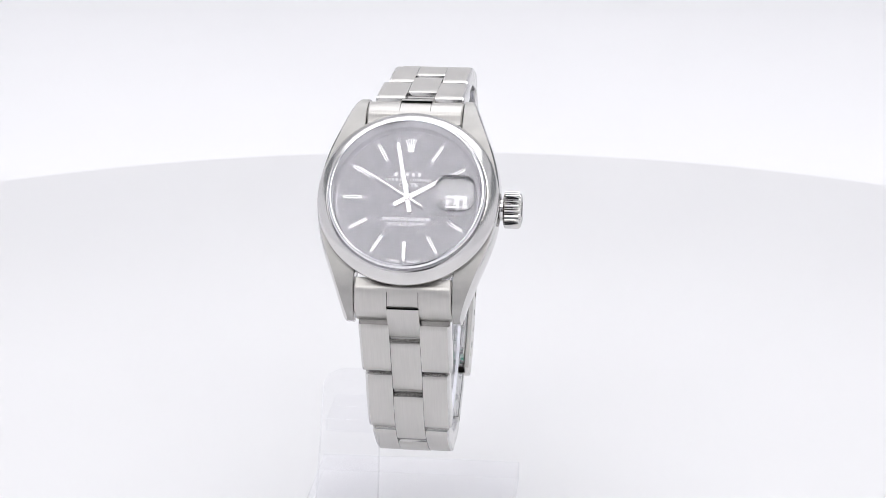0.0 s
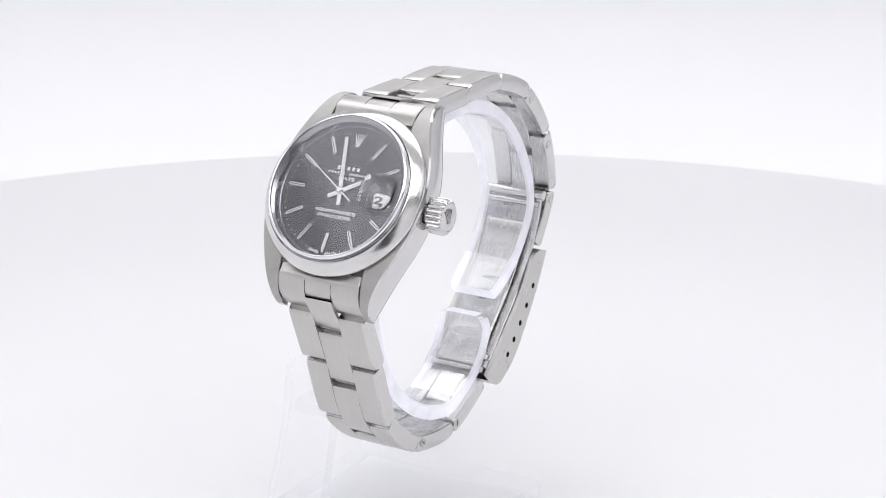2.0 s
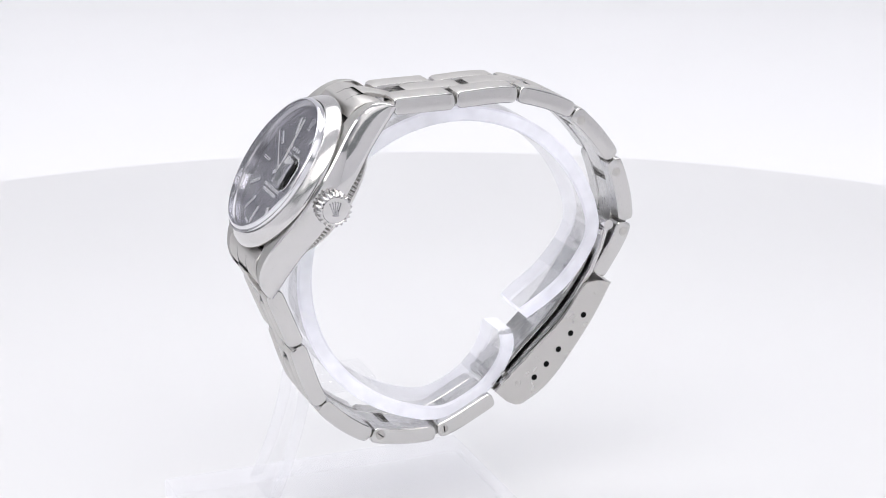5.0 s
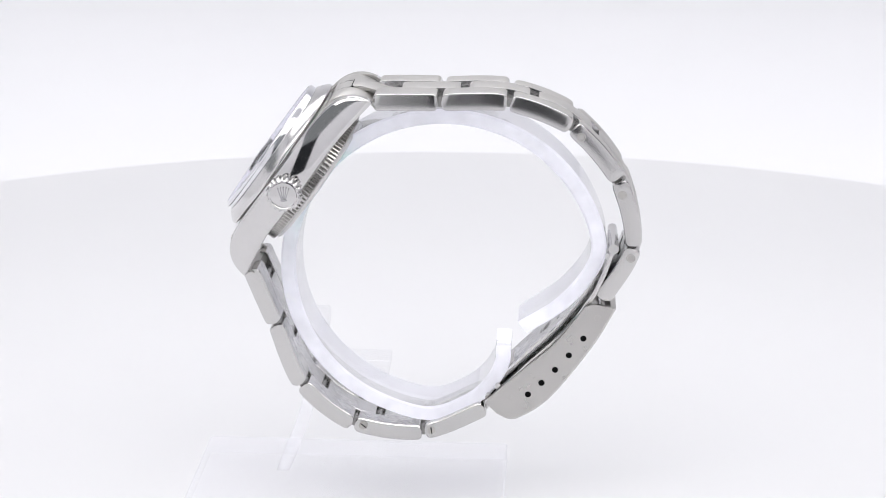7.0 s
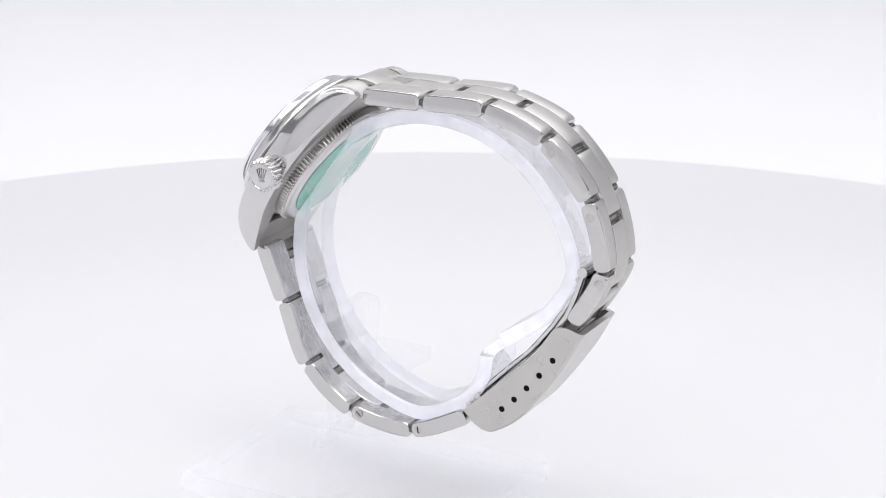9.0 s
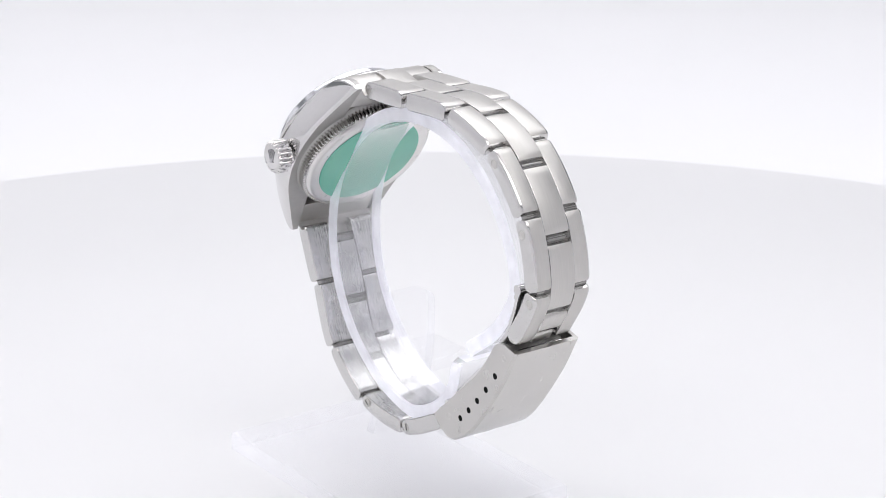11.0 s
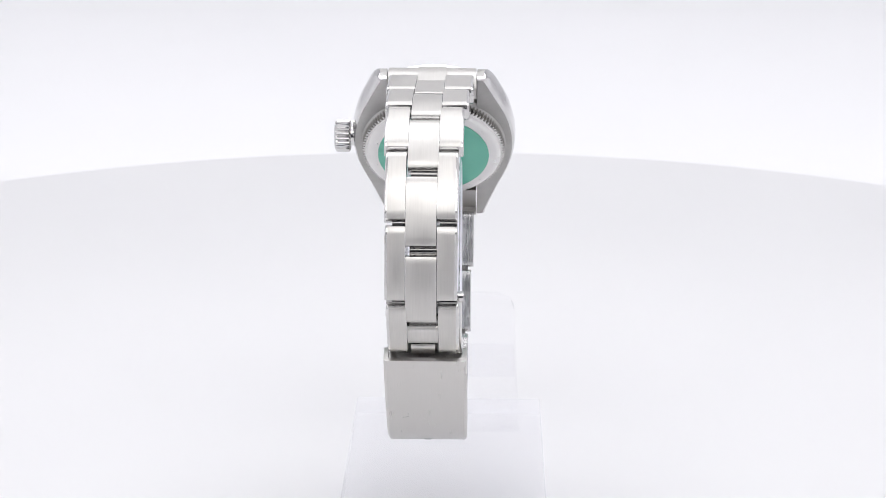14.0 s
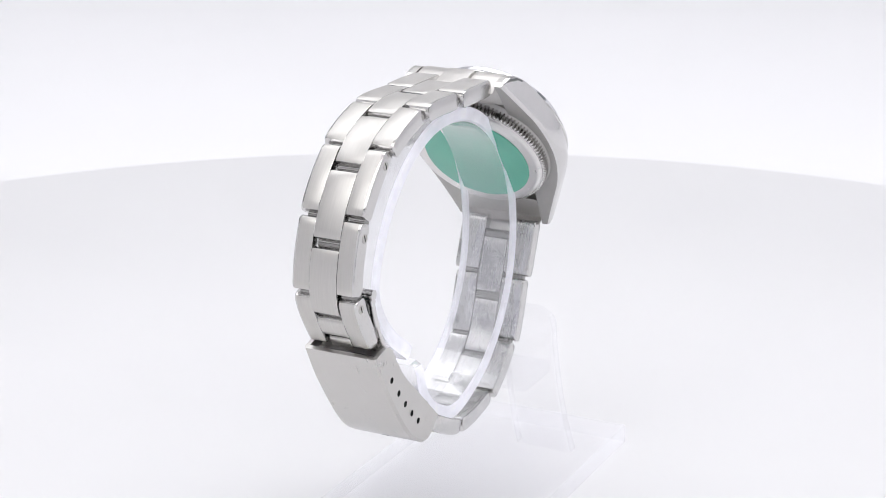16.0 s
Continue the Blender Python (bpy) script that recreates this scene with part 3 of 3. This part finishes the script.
def dial_parts(w):
    d = part("dial", lathe([(9.9, DIAL_Z - 0.3), (9.9, DIAL_Z)], 128), DIAL, w, "black watch dial with applied steel batons", FACE @ Matrix.Scale(0.955, 4))
    part("rehaut", lathe([(9.4, DIAL_Z - 0.3), (9.45, DIAL_Z + 0.1), (9.55, DIAL_Z + 0.14), (9.85, DIAL_Z + 1.0), (10.05, DIAL_Z + 1.15), (10.62, DIAL_Z + 1.5)], 128, caps=False), REHAUT, w, "polished inner ring round the dial", FACE, angle=20)
    I = Matrix.Identity(4)
    for hour in (1, 2, 4, 5, 6, 7, 8, 9, 10, 11):
        rot = Matrix.Rotation(radians(-30 * hour), 4, "Z")
        l0 = 7.0 if hour in (2, 4) else 6.35
        bm = bmesh.new()
        bmesh.ops.create_cube(bm, size=1)
        bmesh.ops.scale(bm, vec=(0.5, 8.85 - l0, 0.22), verts=bm.verts)
        bmesh.ops.bevel(bm, geom=[e for e in bm.edges], offset=0.07, segments=1, affect="EDGES")
        bmesh.ops.translate(bm, vec=(0, (8.85 + l0) / 2, DIAL_Z + 0.11), verts=bm.verts)
        part("baton", bm, POINTER, d, "polished steel hour baton", rot, smooth=False)
        b2 = box_bm(-0.06, 0.06, l0 + 0.06, 8.8, DIAL_Z + 0.2, DIAL_Z + 0.232)
        part("baton_slot", b2, LUME if hour in (6,) else DIAL, d, "", rot, smooth=False)
        part("lume_dot", lathe([(0.2, DIAL_Z), (0.2, DIAL_Z + 0.06), (0.1, DIAL_Z + 0.1)], 12), LUME, d, "", rot @ Matrix.Translation((0, 9.02 * MM, 0)))
    for k in range(60):
        if k % 5 == 0:
            continue
        part("minute_tick", box_bm(-0.045, 0.045, 8.95, 9.28, DIAL_Z, DIAL_Z + 0.012), PRINT, d, "", Matrix.Rotation(radians(-6 * k), 4, "Z"), smooth=False)
    part("applied_emblem", fan_mark(1.12, DIAL_Z + 0.02), POINTER, d, "small applied steel emblem", Matrix.Translation((0, 7.75 * MM, 0)), smooth=False)
    # brand and model lines as plain bars
    for x0, x1, y0, y1, count in ((-2.05, 2.05, 3.3, 3.85, 5), (-3.35, -0.25, 2.6, 2.95, 6), (0.2, 3.35, 2.6, 2.95, 9)):
        step = (x1 - x0) / count
        for k in range(count):
            part("printed_bar", box_bm(x0 + k * step, x0 + (k + 0.5) * step, y0, y1, DIAL_Z, DIAL_Z + 0.012), PRINT, d, "", I, smooth=False)
    lettering("printed_word", "DATE", 0.72, 0, 1.98, DIAL_Z + 0.012, d, PRINT, I, 0, 2.7)
    lettering("printed_line", "SUPERLATIVE CHRONOMETER", 0.66, 0, -3.05, DIAL_Z + 0.012, d, PRINT, I, 0, 6.7)
    lettering("printed_line", "OFFICIALLY CERTIFIED", 0.66, 0, -3.8, DIAL_Z + 0.012, d, PRINT, I, 0, 5.6)
    lettering("printed_word", "SWISS", 0.55, -1.45, -9.2, DIAL_Z + 0.012, d, PRINT, I, -8.5, 1.85)
    lettering("printed_word", "MADE", 0.55, 1.45, -9.2, DIAL_Z + 0.012, d, PRINT, I, 8.5, 1.85)
    part("date_window", slab(rounded(2.7, 1.8, 0.15), DIAL_Z, DIAL_Z + 0.015), PRINT, d, "white date window", Matrix.Translation((6.85 * MM, -0.27 * MM, 0)))
    lettering("date_number", "21", 1.3, 6.85, -0.27, DIAL_Z + 0.03, d, INK, I, 0, 2.1)


def pointers_of_dial(w):
    def pointer(name, length, tail, width, z, tip, label):
        bm = bmesh.new()
        prof = [(-width / 2 * 0.9, -tail), (width / 2 * 0.9, -tail), (width / 2, 0), (width / 2 * tip, length), (-width / 2 * tip, length), (-width / 2, 0)]
        lo = [bm.verts.new((x, y, z)) for x, y in prof]
        hi = [bm.verts.new((x, y, z + 0.1)) for x, y in prof]
        bm.faces.new(hi)
        bm.faces.new(list(reversed(lo)))
        for i in range(6):
            bm.faces.new((lo[i], lo[(i + 1) % 6], hi[(i + 1) % 6], hi[i]))
        return part(name, bm, POINTER, w, label, None, smooth=False)
    hour = pointer("hour_pointer", 4.8, 2.0, 0.62, DIAL_Z + 0.35, 0.8, "steel baton hour pointer")
    hour.matrix_basis = FACE @ Matrix.Rotation(radians(-59.5), 4, "Z")
    part("lume_strip", box_bm(-0.15, 0.15, 1.6, 4.4, DIAL_Z + 0.455, DIAL_Z + 0.47), LUME, hour, "", smooth=False)
    minute = pointer("minute_pointer", 7.85, 2.1, 0.6, DIAL_Z + 0.55, 0.75, "steel baton minute pointer")
    minute.matrix_basis = FACE @ Matrix.Rotation(radians(12.5), 4, "Z")
    part("lume_strip", box_bm(-0.14, 0.14, 1.8, 7.3, DIAL_Z + 0.655, DIAL_Z + 0.67), LUME, minute, "", smooth=False)
    second = pointer("seconds_pointer", 8.1, 2.5, 0.2, DIAL_Z + 0.78, 0.6, "thin steel seconds pointer")
    second.matrix_basis = FACE @ Matrix.Rotation(radians(58.8), 4, "Z")
    bm = lathe([(0.5, DIAL_Z + 0.3), (0.5, DIAL_Z + 0.9), (0.36, DIAL_Z + 1.0)], 24)
    part("hub", bm, POLISHED, w, "round steel hub of the pointers", FACE)


def crystal_parts(w):
    c = part("crystal", lathe([(10.3, 1.3), (10.3, 2.3), (10.1, 2.42)], 128), FLAT_CRYSTAL, w, "flat clear sapphire crystal", CASE, angle=15)
    c.visible_shadow = False
    # its ground edge stands above the bezel
    part("crystal_edge", lathe([(10.56, 1.0), (10.56, 2.14), (10.5, 2.26), (10.36, 2.4), (10.2, 2.45), (10.12, 2.43), (10.32, 2.2), (10.36, 1.2)], 128, caps=False), EDGE_GLASS, c, "bright ground crystal edge", angle=30)
    # the magnifier over the date
    rings = []
    base = rounded(5.3, 5.0, 1.7, 5)
    for k, z in ((1.0, 2.425), (1.0, 2.68), (0.96, 2.78), (0.8, 2.88), (0.6, 2.95), (0.4, 3.0), (0.2, 3.03), (0.02, 3.035)):
        rings.append([(x * k, y * k, z) for x, y in base])
    lens = part("magnifier", loft(rings), CRYSTAL, c, "raised date magnifier lens", Matrix.Translation((6.55 * MM, 0, 0)), angle=60)
    lens.visible_shadow = False


def winding_crown(w):
    m = CASE @ Matrix.Translation((12.75 * MM, -0.25 * MM, -2.95 * MM)) @ Matrix.Rotation(radians(90), 4, "Y")
    n = 20
    cr = part("winding_crown", lathe([(1.5, -0.9), (1.5, -0.1), (1.95, -0.02), (2.3, 0.2), (2.32, 2.0), (2.15, 2.3), (2.0, 2.42), (1.88, 2.45), (1.8, 2.38), (1.7, 2.36), (0.02, 2.42)], n * 8,
              lambda k, a: 0.2 * math.sin(n * a) if k in (3, 4) else (0.08 * math.sin(n * a) if k in (2, 5) else 0)), POLISHED, w, "fluted steel winding crown with an emblem", m, angle=28)
    mk = fan_mark(1.15, 2.40)
    part("emblem", mk, REHAUT, cr, "", Matrix.Rotation(radians(35.7), 4, "Z"), smooth=False)


def watch():
    w = new("wristwatch")
    tagged(w, "stainless steel wristwatch with black dial and three-row bracelet", "watch")
    case_parts(w)
    dial_parts(w)
    pointers_of_dial(w)
    crystal_parts(w)
    winding_crown(w)
    bracelet_half(w, UPPER, 1, *UPPER_WIDTH)
    bracelet_half(w, LOWER, -1, *LOWER_WIDTH)
    knuckles(w, UPPER, 1, *UPPER_WIDTH)
    knuckles(w, LOWER, -1, *LOWER_WIDTH)
    screw_heads(w)
    clasp(w)
    return w


setting()
TABLE = turntable()
STAND = stand()
WATCH = watch()


def motions():
    turn = [(k * 0.5, pose(0, 0, 0, 0, 0, -6.3 - 12.526 * k * 0.5)) for k in range(33)]
    walk(TABLE, turn)
    for thing in (STAND, WATCH):
        walk(thing, [(t, m @ pose(-0.00037, 0, 0)) for t, m in turn])


motions()
